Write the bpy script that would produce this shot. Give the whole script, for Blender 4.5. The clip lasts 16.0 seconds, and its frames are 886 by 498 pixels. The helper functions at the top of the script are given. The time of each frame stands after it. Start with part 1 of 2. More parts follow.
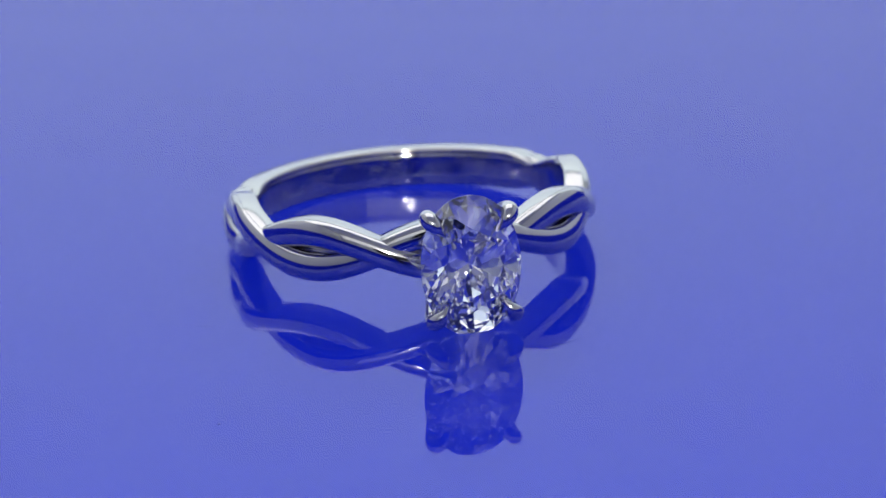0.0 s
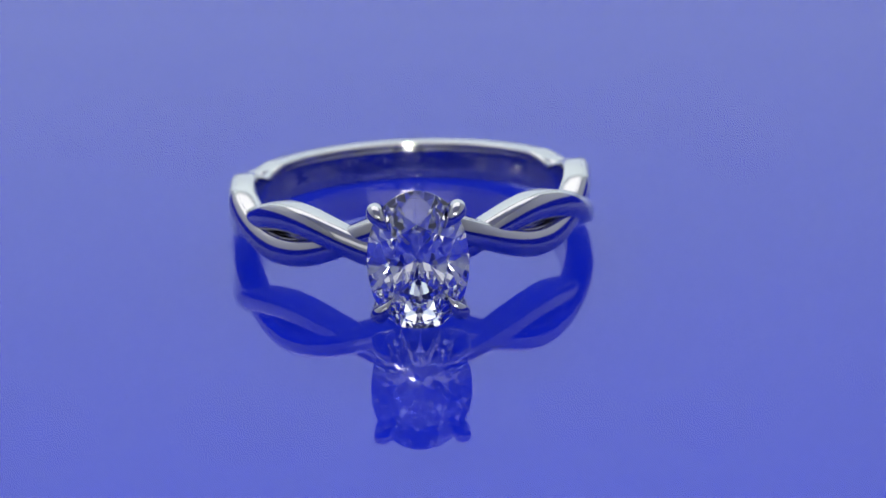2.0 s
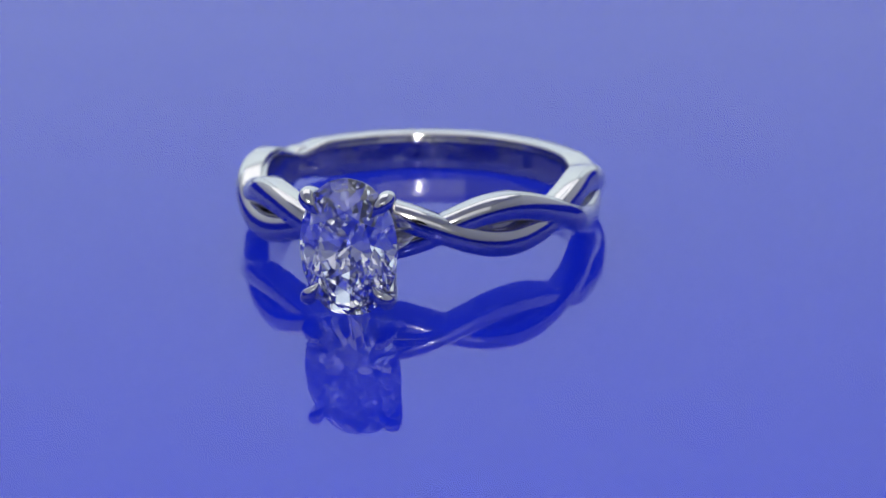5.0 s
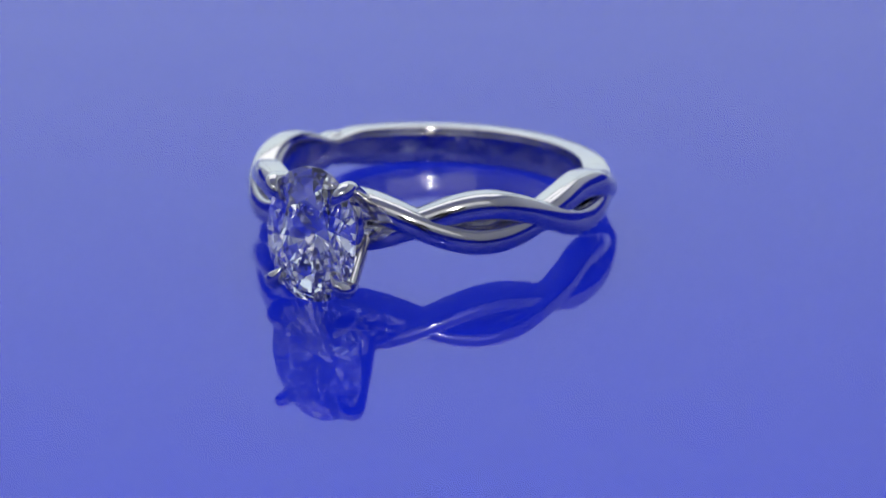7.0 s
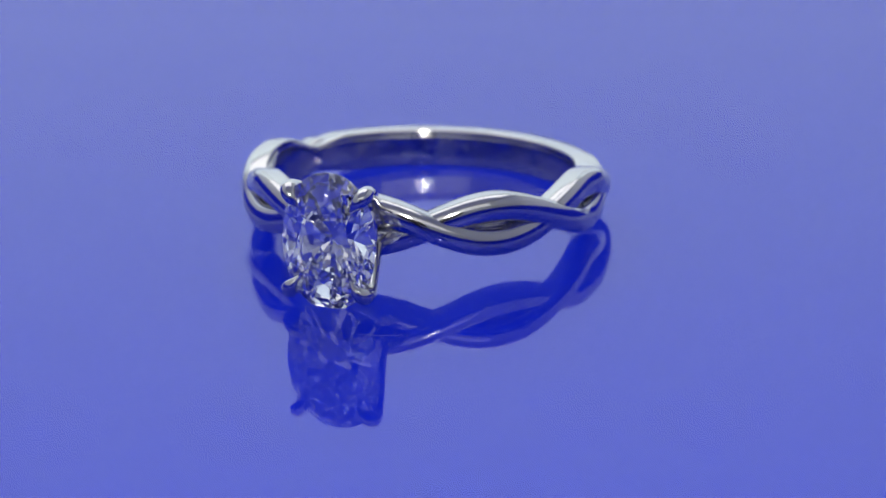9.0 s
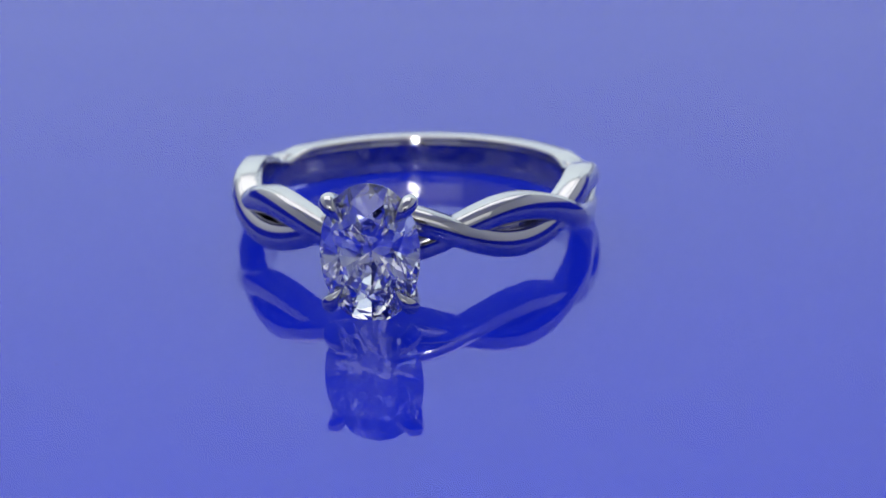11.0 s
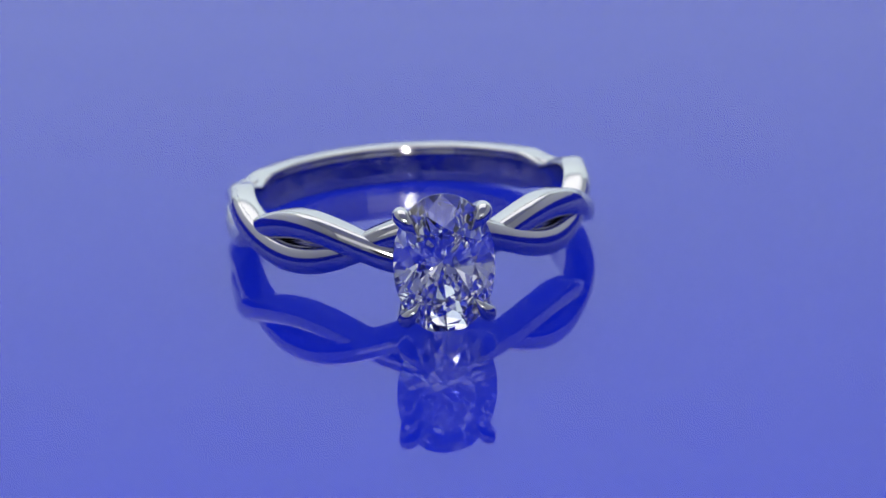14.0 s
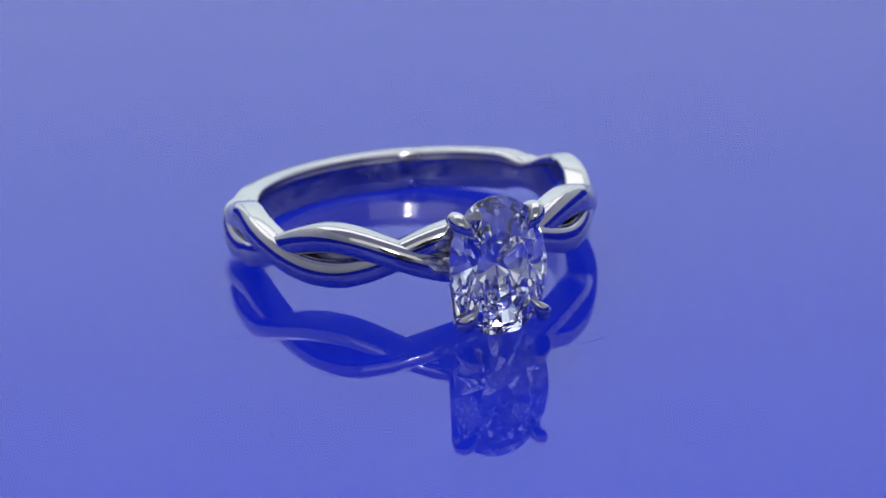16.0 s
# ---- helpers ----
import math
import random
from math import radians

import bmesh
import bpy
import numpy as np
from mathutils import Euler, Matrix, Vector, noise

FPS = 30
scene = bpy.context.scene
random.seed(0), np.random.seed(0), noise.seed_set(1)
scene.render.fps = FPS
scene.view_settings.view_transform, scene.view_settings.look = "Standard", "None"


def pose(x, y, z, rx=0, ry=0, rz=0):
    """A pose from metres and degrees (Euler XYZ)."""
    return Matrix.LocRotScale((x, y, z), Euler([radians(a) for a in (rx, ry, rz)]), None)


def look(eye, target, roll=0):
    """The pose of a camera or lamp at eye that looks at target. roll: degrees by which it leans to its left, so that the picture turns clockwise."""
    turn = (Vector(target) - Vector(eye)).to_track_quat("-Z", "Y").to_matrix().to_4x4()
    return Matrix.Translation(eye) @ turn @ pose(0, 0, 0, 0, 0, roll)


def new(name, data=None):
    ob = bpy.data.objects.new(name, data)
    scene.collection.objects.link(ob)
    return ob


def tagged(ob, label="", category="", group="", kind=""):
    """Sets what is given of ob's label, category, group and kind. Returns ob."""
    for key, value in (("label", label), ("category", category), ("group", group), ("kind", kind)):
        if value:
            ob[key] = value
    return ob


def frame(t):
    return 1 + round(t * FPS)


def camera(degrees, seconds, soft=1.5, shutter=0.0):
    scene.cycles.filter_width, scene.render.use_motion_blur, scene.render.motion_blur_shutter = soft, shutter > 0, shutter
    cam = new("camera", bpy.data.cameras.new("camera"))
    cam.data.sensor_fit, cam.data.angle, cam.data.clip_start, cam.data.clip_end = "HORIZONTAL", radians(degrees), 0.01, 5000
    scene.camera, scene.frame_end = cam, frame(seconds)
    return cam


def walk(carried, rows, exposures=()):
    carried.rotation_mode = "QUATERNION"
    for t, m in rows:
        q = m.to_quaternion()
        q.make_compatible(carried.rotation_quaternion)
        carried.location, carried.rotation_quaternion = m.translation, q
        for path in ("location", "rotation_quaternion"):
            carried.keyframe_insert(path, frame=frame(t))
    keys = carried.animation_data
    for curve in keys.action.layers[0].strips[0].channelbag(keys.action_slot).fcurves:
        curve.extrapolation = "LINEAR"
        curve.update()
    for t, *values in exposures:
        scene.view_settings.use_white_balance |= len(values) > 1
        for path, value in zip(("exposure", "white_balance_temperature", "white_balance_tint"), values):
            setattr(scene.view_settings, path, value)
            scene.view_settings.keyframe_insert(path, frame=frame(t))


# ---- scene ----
# Camera: held still over the turntable, lens of a long macro.
cam = camera(14.40, 16.0, soft=1.25)
CAM_POSE = pose(0.0, -0.18953, 0.07181, 69.0232, 1.3672, 0.7543)
walk(cam, [(0.0, CAM_POSE), (16.0, CAM_POSE)])
cam.data.dof.use_dof = True
cam.data.dof.focus_distance = 0.1875
cam.data.dof.aperture_fstop = 62.0

MM = 0.001


def turn(t):
    """Turn of the table in degrees: steady one way, a short reversal, steady back."""
    return -28.80 + 5.798 * math.hypot(t - 7.5, 0.11)


# ---- light: a small white shooting tent lit from above and behind, one LED spot, and an added front fill ----
world = bpy.data.worlds.new("world")
scene.world = world
world.use_nodes = True
world.node_tree.nodes["Background"].inputs["Color"].default_value = (0.9, 0.95, 1.0, 1)
world.node_tree.nodes["Background"].inputs["Strength"].default_value = 0.05
scene.view_settings.exposure = 0.09
scene.cycles.max_bounces = 24
scene.cycles.transmission_bounces = 24
scene.cycles.glossy_bounces = 12


def area_lamp(name, eye, target, size, power, colour=(1, 1, 1), size_y=None):
    data = bpy.data.lights.new(name, "AREA")
    data.shape = "RECTANGLE" if size_y else "DISK"
    data.size = size
    if size_y:
        data.size_y = size_y
    data.energy = power
    data.color = colour
    ob = new(name, data)
    ob.matrix_world = look(eye, target)
    return ob


area_lamp("ceiling_light", (-0.06, 0.21, 0.405), (-0.06, 0.21, 0), 0.50, 0.66, (1.0, 1.0, 0.97), 0.36)
area_lamp("back_light", (0, 0.395, 0.20), (0, 0, 0.20), 0.60, 0.415, (0.88, 1.0, 0.98), 0.36)
# Added fill with no known source, brightens the stone from the front.
area_lamp("front_fill", (0, -0.405, 0.305), (0, 0, 0.24), 0.60, 0.20, (1.0, 0.99, 0.96), 0.20)
area_lamp("led_spot", (0.004, -0.205, 0.125), (-0.006, -0.008, 0.004), 0.014, 0.24, (1.0, 0.98, 0.95))


# ---- materials ----
def material(name):
    m = bpy.data.materials.new(name)
    m.use_nodes = True
    return m, m.node_tree.nodes, m.node_tree.links, m.node_tree.nodes["Principled BSDF"]


def noise_node(nodes, links, scale, detail=4.0, rough=0.5):
    tc = nodes.new("ShaderNodeTexCoord")
    n = nodes.new("ShaderNodeTexNoise")
    n.inputs["Scale"].default_value = scale
    n.inputs["Detail"].default_value = detail
    n.inputs["Roughness"].default_value = rough
    links.new(tc.outputs["Object"], n.inputs["Vector"])
    return n


def ranged(nodes, links, src, lo, hi, a=0.3, b=0.7):
    r = nodes.new("ShaderNodeMapRange")
    r.inputs["From Min"].default_value = a
    r.inputs["From Max"].default_value = b
    r.inputs["To Min"].default_value = lo
    r.inputs["To Max"].default_value = hi
    links.new(src, r.inputs["Value"])
    return r.outputs["Result"]


def platinum(name, rough_lo, rough_hi, bump, relief=260.0, deep=0.000003):
    m, nodes, links, bsdf = material(name)
    bsdf.inputs["Metallic"].default_value = 1.0
    bsdf.inputs["Base Color"].default_value = (0.615, 0.60, 0.59, 1)
    n = noise_node(nodes, links, 900.0)
    links.new(ranged(nodes, links, n.outputs["Fac"], rough_lo, rough_hi), bsdf.inputs["Roughness"])
    n2 = noise_node(nodes, links, relief, 3.0)
    bp = nodes.new("ShaderNodeBump")
    bp.inputs["Strength"].default_value = bump
    bp.inputs["Distance"].default_value = deep
    links.new(n2.outputs["Fac"], bp.inputs["Height"])
    links.new(bp.outputs["Normal"], bsdf.inputs["Normal"])
    return m


METAL = platinum("polished_white_metal", 0.06, 0.10, 0.12)
METAL_INNER = platinum("inner_band_metal", 0.05, 0.10, 1.0, 700.0, 0.00006)


def diamond_material():
    m, nodes, links, bsdf = material("diamond")
    nodes.remove(bsdf)
    g = nodes.new("ShaderNodeBsdfGlass")
    g.inputs["Color"].default_value = (1, 1, 1, 1)
    g.inputs["Roughness"].default_value = 0.0
    g.inputs["IOR"].default_value = 2.417
    links.new(g.outputs[0], nodes["Material Output"].inputs["Surface"])
    return m


DIAMOND = diamond_material()


def clear_acrylic():
    m, nodes, links, bsdf = material("clear_acrylic")
    nodes.remove(bsdf)
    g = nodes.new("ShaderNodeBsdfGlass")
    g.inputs["Color"].default_value = (0.97, 0.97, 1.0, 1)
    g.inputs["IOR"].default_value = 1.49
    fine = noise_node(nodes, links, 500.0, 5.0, 0.7)
    links.new(ranged(nodes, links, fine.outputs["Fac"], 0.0, 0.02, 0.45, 0.8), g.inputs["Roughness"])
    links.new(g.outputs[0], nodes["Material Output"].inputs["Surface"])
    return m


def blue_backing():
    m, nodes, links, bsdf = material("blue_backing")
    n = noise_node(nodes, links, 14.0, 3.0)
    mix = nodes.new("ShaderNodeMix")
    mix.data_type = "RGBA"
    mix.inputs["A"].default_value = (0.004, 0.016, 0.45, 1)
    mix.inputs["B"].default_value = (0.006, 0.020, 0.49, 1)
    links.new(n.outputs["Fac"], mix.inputs["Factor"])
    links.new(mix.outputs["Result"], bsdf.inputs["Base Color"])
    bsdf.inputs["IOR"].default_value = 1.45
    bsdf.inputs["Specular Tint"].default_value = (0.10, 0.15, 1.0, 1)
    bsdf.inputs["Roughness"].default_value = 0.03
    return m


CLEAR_ACRYLIC = clear_acrylic()
BLUE_BACKING = blue_backing()


def fabric(name, colour, bump=0.4):
    m, nodes, links, bsdf = material(name)
    n = noise_node(nodes, links, 60.0, 6.0)
    mix = nodes.new("ShaderNodeMix")
    mix.data_type = "RGBA"
    mix.inputs["A"].default_value = tuple(c * 0.94 for c in colour) + (1,)
    mix.inputs["B"].default_value = tuple(colour) + (1,)
    links.new(n.outputs["Fac"], mix.inputs["Factor"])
    links.new(mix.outputs["Result"], bsdf.inputs["Base Color"])
    bsdf.inputs["Roughness"].default_value = 0.9
    w = noise_node(nodes, links, 1500.0, 2.0)
    bp = nodes.new("ShaderNodeBump")
    bp.inputs["Strength"].default_value = bump
    bp.inputs["Distance"].default_value = 0.0003
    links.new(w.outputs["Fac"], bp.inputs["Height"])
    links.new(bp.outputs["Normal"], bsdf.inputs["Normal"])
    return m


WHITE_CLOTH = fabric("white_tent_cloth", (0.80, 0.81, 0.80))
BLUE_CLOTH = fabric("pale_tent_cloth", (0.70, 0.79, 0.80))
BLUE_CARD = fabric("blue_card", (0.006, 0.02, 0.62))
BLACK_PAINT = fabric("black_paint", (0.02, 0.02, 0.022))
DUST = fabric("dust", (0.04, 0.045, 0.15))
HAIR = fabric("fibre", (0.08, 0.09, 0.30))


# ---- mesh helpers ----
def link_mesh(name, bm, mat, parent=None, label="", smooth=None):
    me = bpy.data.meshes.new(name)
    bmesh.ops.recalc_face_normals(bm, faces=bm.faces)
    bm.to_mesh(me)
    bm.free()
    for mt in (mat if isinstance(mat, (list, tuple)) else [mat]):
        me.materials.append(mt)
    if smooth is not None:
        me.shade_smooth()
        me.set_sharp_from_angle(angle=radians(smooth))
    ob = new(name, me)
    if parent:
        ob.parent = parent
    if label:
        ob["label"] = label
    return ob


def part(name, bm, mat, parent, label="", smooth=None):
    return link_mesh(name, bm, mat, parent, label, smooth)


def box(bm, x0, y0, z0, x1, y1, z1, bevel=0.0):
    r = bmesh.ops.create_cube(bm, size=1.0, matrix=Matrix.Translation(((x0 + x1) / 2, (y0 + y1) / 2, (z0 + z1) / 2))
                              @ Matrix.Diagonal((x1 - x0, y1 - y0, z1 - z0, 1)))
    if bevel:
        es = {e for v in r["verts"] for e in v.link_edges}
        bmesh.ops.bevel(bm, geom=list(es), offset=bevel, segments=2, affect="EDGES")


def loft(rings, closed_path=False, caps=True):
    """A skin over a row of rings of points, all of one count."""
    bm = bmesh.new()
    vs = [[bm.verts.new(p) for p in ring] for ring in rings]
    n = len(rings[0])
    count = len(vs) if closed_path else len(vs) - 1
    for i in range(count):
        a, b = vs[i], vs[(i + 1) % len(vs)]
        for j in range(n):
            bm.faces.new((a[j], a[(j + 1) % n], b[(j + 1) % n], b[j]))
    if caps and not closed_path:
        bm.faces.new(vs[0])
        bm.faces.new(list(reversed(vs[-1])))
    return bm


def tube(points, radii, seg=20, flat=1.0):
    """A round rod through points, with a radius at each."""
    pts = [Vector(p) for p in points]
    rings = []
    side = None
    for i, p in enumerate(pts):
        d = (pts[min(i + 1, len(pts) - 1)] - pts[max(i - 1, 0)]).normalized()
        if side is None:
            side = d.orthogonal().normalized()
        side = (side - d * side.dot(d)).normalized()
        up = d.cross(side)
        rings.append([p + (side * math.cos(a) + up * math.sin(a) * flat) * radii[i]
                      for a in (2 * math.pi * k / seg for k in range(seg))])
    return loft(rings)


def spline(points, n):
    """Catmull-Rom samples through points of any size."""
    p = [np.array(v, float) for v in points]
    p = [2 * p[0] - p[1]] + p + [2 * p[-1] - p[-2]]
    out = []
    spans = len(p) - 3
    for k in range(n + 1):
        s = k / n * spans
        i = min(int(s), spans - 1)
        f = s - i
        a, b, c, d = p[i:i + 4]
        out.append(0.5 * (2 * b + (c - a) * f + (2 * a - 5 * b + 4 * c - d) * f * f + (3 * b - a - 3 * c + d) * f ** 3))
    return out


# ---- the tent and the turntable ----
def shell(name, x0, y0, z0, x1, y1, z1, mat, label):
    bm = bmesh.new()
    box(bm, x0, y0, z0, x1, y1, z1)
    return tagged(link_mesh(name, bm, mat), label, "wall", kind="structure")


shell("wall_back", -0.32, 0.40, -0.03, 0.32, 0.41, 0.43, BLUE_CLOTH, "pale blue-white cloth back wall of a small shooting tent")
shell("wall_side_1", -0.33, -0.43, -0.03, -0.32, 0.41, 0.43, WHITE_CLOTH, "white cloth side wall of a small shooting tent")
shell("wall_side_2", 0.32, -0.43, -0.03, 0.33, 0.41, 0.43, WHITE_CLOTH, "white cloth side wall of a small shooting tent")
shell("wall_front_low", -0.32, -0.43, -0.03, 0.32, -0.42, 0.29, WHITE_CLOTH, "white cloth front wall behind the camera")
shell("wall_front_high", -0.32, -0.43, 0.29, 0.32, -0.42, 0.43, WHITE_CLOTH, "white cloth front wall above the camera")
# Unseen cards, added so the undersides of the strands reflect blue.
for name, x0, y0, x1, y1, top in (("tint_card_1", -0.319, -0.41, -0.314, 0.395, 0.060), ("tint_card_2", 0.314, -0.41, 0.319, 0.395, 0.060),
                                  ("tint_card_3", -0.313, -0.415, 0.313, -0.41, 0.070)):
    tint_card = shell(name, x0, y0, -0.03, x1, y1, top, BLUE_CARD, "added low blue card, unseen, that turns the metal's reflections blue")
    tint_card["category"] = "card"
ceil = shell("ceiling", -0.33, -0.43, 0.43, 0.33, 0.41, 0.44, WHITE_CLOTH, "white cloth ceiling of a small shooting tent")
ceil["category"] = "ceiling"
# Out of view; blue is chosen so the metal mirrors no white below.
tent_floor = shell("floor", -0.33, -0.43, -0.04, 0.33, 0.41, -0.03, BLUE_CARD, "unseen floor under the turntable, made blue for the metal's reflections")
tent_floor["category"] = "floor"


def disc(rad, z0, z1, edge, seg=128):
    prof = ((rad - edge, z0), (rad, z0 + edge), (rad, z1 - edge), (rad - edge, z1))
    return loft([[Vector((r * math.cos(2 * math.pi * k / seg), r * math.sin(2 * math.pi * k / seg), z)) for k in range(seg)]
                 for r, z in prof])


def make_turntable():
    top = tagged(new("turntable"), "glossy blue acrylic turntable plate, mirror smooth", "turntable", kind="structure")
    sheet = part("acrylic_sheet", disc(0.20, -0.0040, 0.0, 0.0004), CLEAR_ACRYLIC, top, "clear polished acrylic sheet", smooth=30)
    sheet.visible_shadow = False
    part("backing", disc(0.205, -0.008, -0.0029, 0.0004), BLUE_BACKING, top, "deep blue backing plate", smooth=30)
    part("foot", disc(0.08, -0.030, -0.008, 0.001), BLUE_BACKING, top, smooth=30)
    return top


turntable = make_turntable()


def make_camera_body():
    """The black camera behind the eye point, which shows only as a dark reflection."""
    top = tagged(new("film_camera"), "black camera body with a round lens barrel", "camera")
    m = CAM_POSE
    prof = ((0.018, 0.004), (0.025, 0.003), (0.027, 0.006), (0.027, 0.075), (0.024, 0.078))
    bm = loft([[m @ Vector((r * math.cos(2 * math.pi * k / 48), r * math.sin(2 * math.pi * k / 48), z)) for k in range(48)]
               for r, z in prof])
    part("lens_barrel", bm, BLACK_PAINT, top, smooth=30)
    bm = bmesh.new()
    box(bm, -0.055, -0.040, 0.078, 0.055, 0.042, 0.130, 0.008)
    bmesh.ops.transform(bm, matrix=m, verts=bm.verts)
    part("body", bm, BLACK_PAINT, top, smooth=30)
    foot = m @ Vector((0, -0.037, 0.11))
    part("stand", tube([foot, Vector((foot.x, foot.y, -0.03))], [0.012, 0.012], 24), BLACK_PAINT, top, smooth=30)


make_camera_body()

# ---- the ring ----
RING_IN = 8.87      # inner radius, mm
THICK = 1.54        # radial thickness of a strand
HALF = 0.80         # half width of a strand
SWING = 0.98        # sideways swing of a strand
LIFT = 0.13         # how far the crossing strand stands proud
WIND = 4.0          # half waves: crossings at 22.5, 67.5 and 112.5 degrees
HEAD_Z = 0.18       # the head sits a little to one side of the band's middle

ring = tagged(new("ring"), "polished white metal twisted ring set with an oval diamond", "ring")


def on_band(phi, r, z):
    """A place on the ring, mm: phi degrees round from the head, radius, along the axis."""
    a = radians(phi)
    return Vector((r * math.sin(a), -r * math.cos(a), z)) * MM


def section(half, thick, wall, n=16, c=0.16):
    """A D-shaped section as (along the axis, outwards): flat inside, straight flanks, domed outside."""
    round_in = [(c * (1 - math.cos(a)), c * (1 - math.sin(a))) for a in (radians(10 + 20 * k) for k in range(5))]
    left = [(-half + u, r) for u, r in reversed(round_in)] + [(-half, wall - 0.03), (-half + 0.008, wall - 0.008), (-half + 0.03, wall + 0.01)]
    dome = []
    for k in range(1, n):
        a = math.pi * k / n
        dome.append((-(half - 0.03) * math.cos(a), wall + 0.01 + (thick - wall - 0.01) * math.sin(a)))
    return left + dome + [(-u, r) for u, r in reversed(left)] + [(half * 0.4, 0.0), (-half * 0.4, 0.0)]


def ease(x):
    x = max(0.0, min(1.0, x))
    return x * x * (3 - 2 * x)


def swell(phi):
    """The band is a little slimmer at its sides and fuller at the last crossings."""
    a = abs(phi)
    return -0.14 * math.exp(-((a - 88) / 8) ** 2) + 0.20 * math.exp(-((a - 114) / 12) ** 2)


def make_strand(sign):
    rings = []
    for k in range(-256, 257):
        phi = k * 0.5
        psi = radians(WIND * phi)
        late = ease((abs(phi) - 112) / 14)
        z = sign * math.cos(psi) * SWING * (1 - late)
        lift = sign * math.sin(psi) * LIFT
        half = HALF * (1 - late) + 0.7 * late
        thick = THICK * (1 - late) + 1.05 * late
        wall = 1.06 * (1 - late) + 0.5 * late
        rings.append([on_band(phi, RING_IN + 0.17 + swell(phi) + lift + r, z + u - 0.12 * max(0.0, r - wall)) for u, r in section(half, thick, wall)])
    return part("strand", loft(rings), METAL, ring, smooth=28)


make_strand(1)
make_strand(-1)


def edge_at(phi):
    """Half width of the whole band at phi degrees from the head: waves in front, plain at the back."""
    a = abs(phi)
    if a < 112.5:
        return HALF + SWING * abs(math.cos(radians(WIND * a)))
    return HALF + (1.17 - HALF) * ease((a - 112.5) / 15)


def make_shank():
    rings = []
    for k in range(0, 241):
        phi = 106 + k * (360 - 2 * 106) / 240
        a = min(phi, 360 - phi)
        half = min(edge_at(a), 0.60 + 0.6 * ease((a - 106) / 8))
        thick = 1.12 + 0.50 * ease((a - 104) / 14) - 0.07 * ease((a - 135) / 30)
        rings.append([on_band(phi, RING_IN + 0.02 + r * (1 + swell(a) / thick), u) for u, r in section(half - 0.01, thick, thick - 0.42, 16, 0.22)])
    return part("shank", loft(rings), METAL, ring, "plain back half of the band", smooth=28)


make_shank()


def make_liner():
    """The smooth inside of the band, which also closes the slits between the strands."""
    rings = []
    for k in range(720):
        phi = k * 0.5
        a = min(phi, 360 - phi)
        half = edge_at(a) - 0.24 + 0.21 * ease((a - 78) / 12) - 0.09 * ease((a - 116) / 8)
        inner = [(half * v, 0.28 * abs(v) ** 7) for v in (1 - j / 10 for j in range(21))]
        rings.append([on_band(phi, RING_IN - 0.02 + r, u) for u, r in inner + [(-half, 0.5), (0, 0.6), (half, 0.5)]])
    return part("liner", loft(rings, closed_path=True), METAL_INNER, ring, "smooth inside of the band", smooth=28)


make_liner()

# head: oval stone, four claw prongs, gallery rail
STONE_W, STONE_H = 2.76, 3.88
GIRDLE = 14.50
HEAD_X = 0.0


def at_head(x, z, r):
    return Vector((x + HEAD_X, -r, z + HEAD_Z)) * MM


def oval(a, power=2.12):
    """The outline of the stone at angle a: an oval a little squarer than an ellipse."""
    c, d = math.cos(a), math.sin(a)
    k = (abs(c) ** power + abs(d) ** power) ** (-1 / power)
    return k * c, k * d


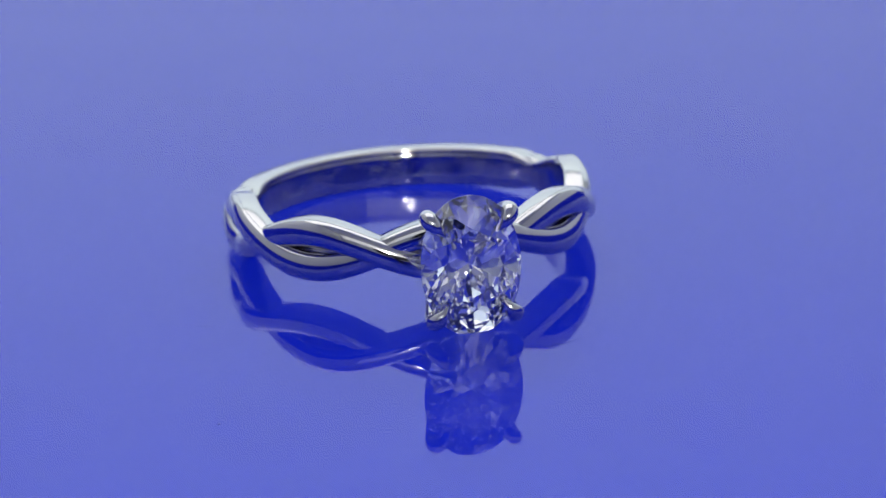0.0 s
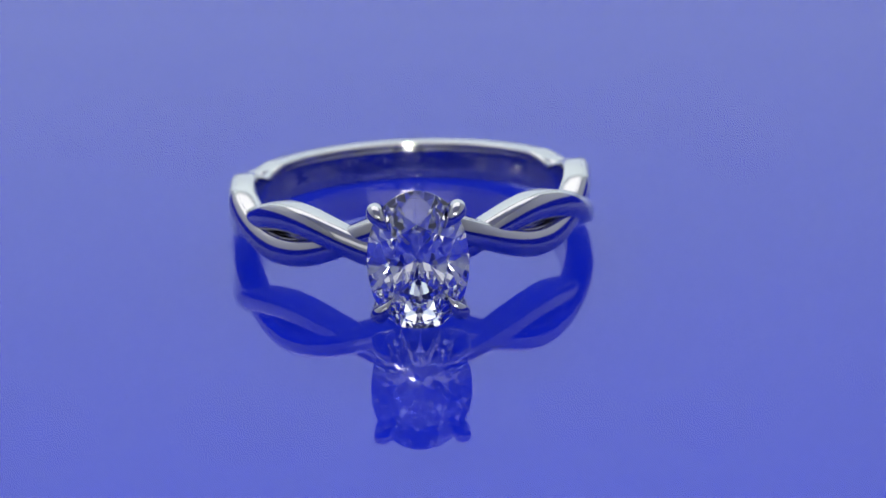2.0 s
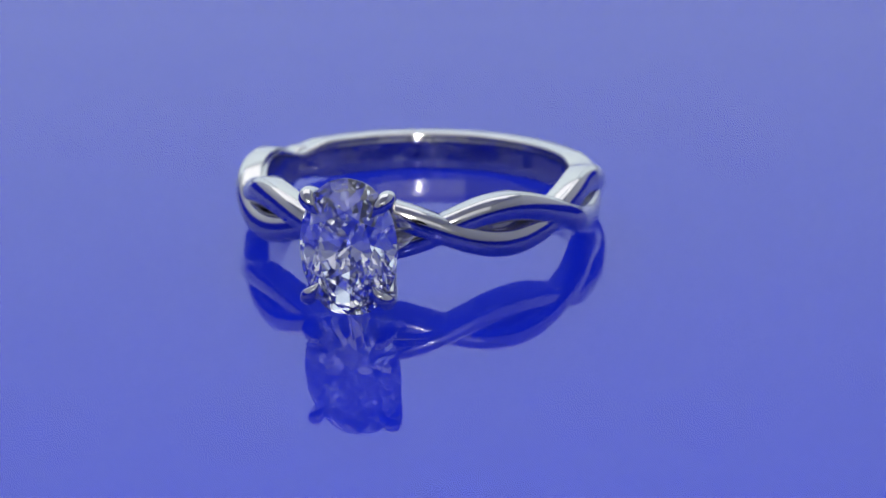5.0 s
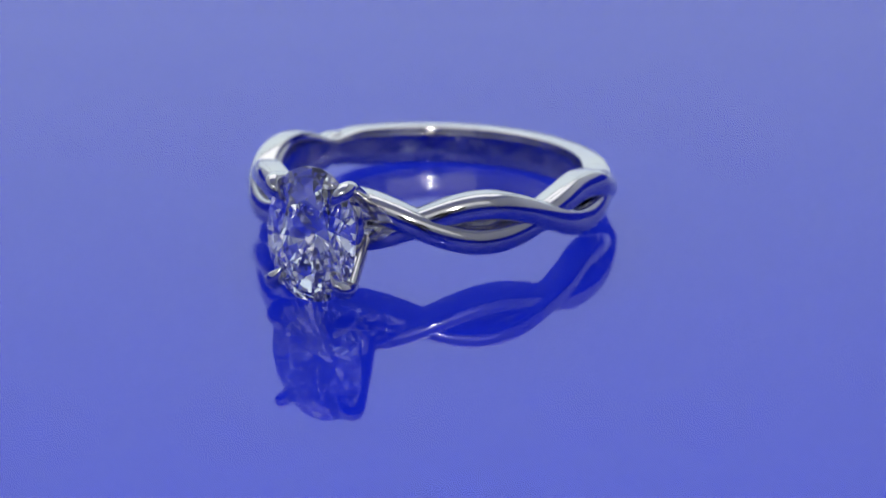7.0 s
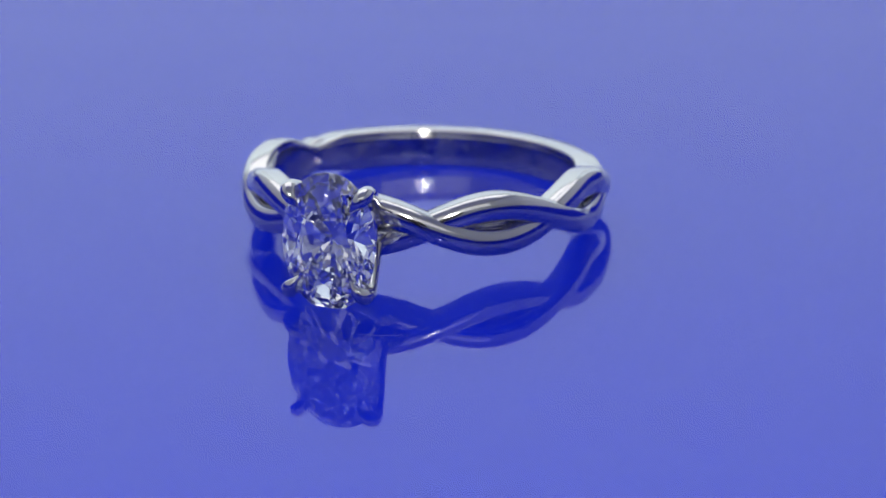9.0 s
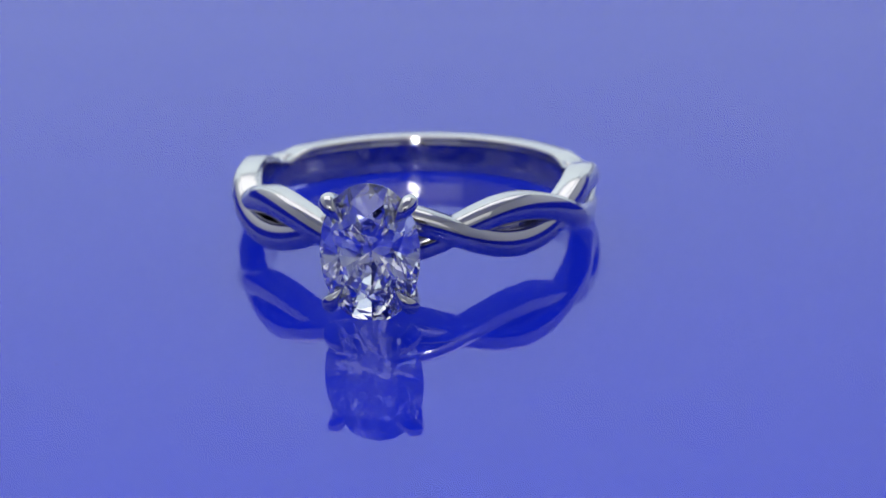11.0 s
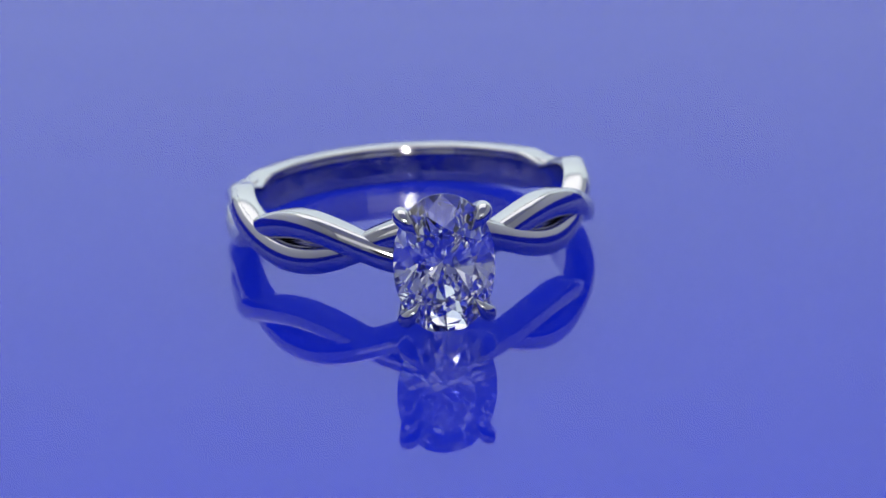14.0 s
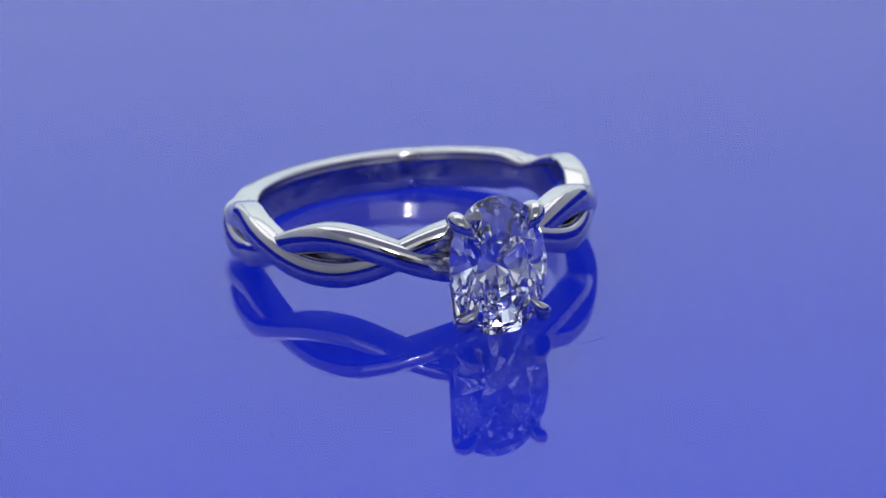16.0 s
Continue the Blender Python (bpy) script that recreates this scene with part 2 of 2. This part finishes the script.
def make_stone():
    """An oval brilliant, cut from a girdle-shaped block plane by plane: table, stars, kites, halves, pavilion mains."""
    rt, hc, g, depth = 0.57, 0.29, 0.022, 0.92
    step = math.pi / 4

    def rim(a, h):
        x, y = oval(a)
        return Vector((x, y, h))

    def inside(a, rho, h):
        x, y = oval(a)
        return Vector((rho * x, rho * y, h))

    mid = math.cos(step / 2)
    rs = 0.80
    star_h = g + (1 - rs * mid) * (hc - g) / (1 - rt)
    rp = 0.22
    half_h = -depth + rp * mid * (depth - g)
    planes = [(Vector((0, 0, hc)), Vector((1, 0, hc)), Vector((0, 1, hc)))]
    for i in range(8):
        a, b, c = i * step, (i + 0.5) * step, (i + 1) * step
        tangent = rim(a + 0.05, 0) - rim(a - 0.05, 0)
        planes.append((rim(a, g), rim(a, g) + tangent, inside(a, rt, hc)))
        planes.append((inside(a, rt, hc), inside(c, rt, hc), inside(b, rs, star_h)))
        planes.append((rim(a, g), rim(b, g), inside(b, rs, star_h)))
        planes.append((rim(b, g), rim(c, g), inside(b, rs, star_h)))
        keel = depth * (1.12 if i in (2, 6) else 1.0)
        planes.append((rim(a, -g), rim(a, -g) + tangent, Vector((0, 0, -keel))))
        planes.append((rim(a, -g), rim(b, -g), inside(b, rp, half_h)))
        planes.append((rim(b, -g), rim(c, -g), inside(b, rp, half_h)))
    bm = bmesh.new()
    low = [bm.verts.new(rim(2 * math.pi * k / 64, -1)) for k in range(64)]
    high = [bm.verts.new(rim(2 * math.pi * k / 64, 1)) for k in range(64)]
    bm.faces.new(low)
    bm.faces.new(high)
    for k in range(64):
        bm.faces.new((low[k], low[(k + 1) % 64], high[(k + 1) % 64], high[k]))
    middle = Vector((0, 0, 0))
    for p, q, r in planes:
        n = (q - p).cross(r - p).normalized()
        if n.dot(p - middle) < 0:
            n = -n
        cut = bmesh.ops.bisect_plane(bm, geom=bm.verts[:] + bm.edges[:] + bm.faces[:], dist=1e-6, plane_co=p, plane_no=n,
                                     clear_outer=True)
        edges = [e for e in cut["geom_cut"] if isinstance(e, bmesh.types.BMEdge) and e.is_boundary]
        if len(edges) > 2:
            bmesh.ops.edgeloop_fill(bm, edges=edges)
    for v in bm.verts:
        x, y, h = v.co
        v.co = at_head(x * STONE_W, y * STONE_H, GIRDLE + h * STONE_W)
    return part("diamond", bm, DIAMOND, ring, "clear oval brilliant-cut diamond")


make_stone()


def make_prong(sx, sz):
    path = spline([(0.75, 0.85, 9.6), (1.25, 1.45, 11.0), (1.92, 2.42, 13.2), (2.21, 2.83, 14.25),
                   (2.19, 2.80, 14.91), (1.93, 2.45, 15.23), (1.52, 1.93, 15.17)], 36)
    radii = [v[0] for v in spline([(0.46,), (0.42,), (0.42,), (0.45,), (0.48,), (0.35,), (0.05,)], 36)]
    pts = [at_head(x * sx, z * sz, r) for x, z, r in path]
    return part("prong", tube(pts, [q * MM for q in radii]), METAL, ring, "polished claw prong", smooth=50)


for sx in (-1, 1):
    for sz in (-1, 1):
        make_prong(sx, sz)


def make_rail(rx, rz, r, thick, name):
    rings = []
    for k in range(64):
        a = 2 * math.pi * k / 64
        c = (rx * math.cos(a), rz * math.sin(a))
        rings.append([at_head(c[0] + thick * math.cos(b) * math.cos(a), c[1] + thick * math.cos(b) * math.sin(a),
                              r + thick * 1.2 * math.sin(b)) for b in (2 * math.pi * j / 14 for j in range(14))])
    return part(name, loft(rings, closed_path=True), METAL, ring, smooth=50)


make_rail(1.40, 1.70, 11.6, 0.30, "gallery_rail")
make_rail(0.75, 0.85, 10.0, 0.45, "collet")


# ---- specks and fibres lying on the plate ----
def make_speck(x, y, size, seed):
    rnd = random.Random(seed)
    bm = bmesh.new()
    bmesh.ops.create_icosphere(bm, subdivisions=2, radius=size * MM)
    for v in bm.verts:
        v.co *= rnd.uniform(0.7, 1.2)
        v.co.z *= 0.5
    bmesh.ops.translate(bm, verts=bm.verts, vec=(x * MM, y * MM, size * 0.4 * MM))
    return tagged(link_mesh("dust_speck", bm, DUST, smooth=60), "tiny dark dust speck on the blue plate", "dust", "dust on the plate")


def make_fibre(points, size):
    pts = spline([(x, y, size * 0.8) for x, y in points], 16)
    bm = tube([Vector(p) * MM for p in pts], [size * MM * (0.4 + 0.6 * math.sin(math.pi * (k + 1) / 18)) for k in range(17)], 8)
    return tagged(link_mesh("fibre", bm, HAIR, smooth=60), "fine dark fibre lying on the blue plate", "fibre", "dust on the plate")


loose = [make_speck(-21.5, -21.8, 0.072, 1),
         make_fibre([(-3.03, -16.86), (-1.94, -16.72), (-0.81, -16.35)], 0.012),
         make_fibre([(-21.2, -7.85), (-20.1, -8.5), (-18.85, -9.0)], 0.007)]


# ---- movement ----
AXIS_TO_RING = Vector((-5.989, 1.079, 2.068)) * MM
RING_TILT, RING_LEAN = -5.80, -0.61


def motions():
    times = [k * 0.5 for k in range(33)] + [7.2, 7.3, 7.4, 7.6, 7.7, 7.8]
    times.sort()
    table_rows, ring_rows = [], []
    for t in times:
        a = turn(t)
        table_rows.append((t, pose(0, 0, 0, 0, 0, a)))
        c = Matrix.Rotation(radians(a), 3, "Z") @ AXIS_TO_RING
        ring_rows.append((t, pose(c.x, c.y, c.z, RING_TILT, RING_LEAN, a)))
    walk(turntable, table_rows)
    walk(ring, ring_rows)
    for ob in loose:
        walk(ob, table_rows)


motions()
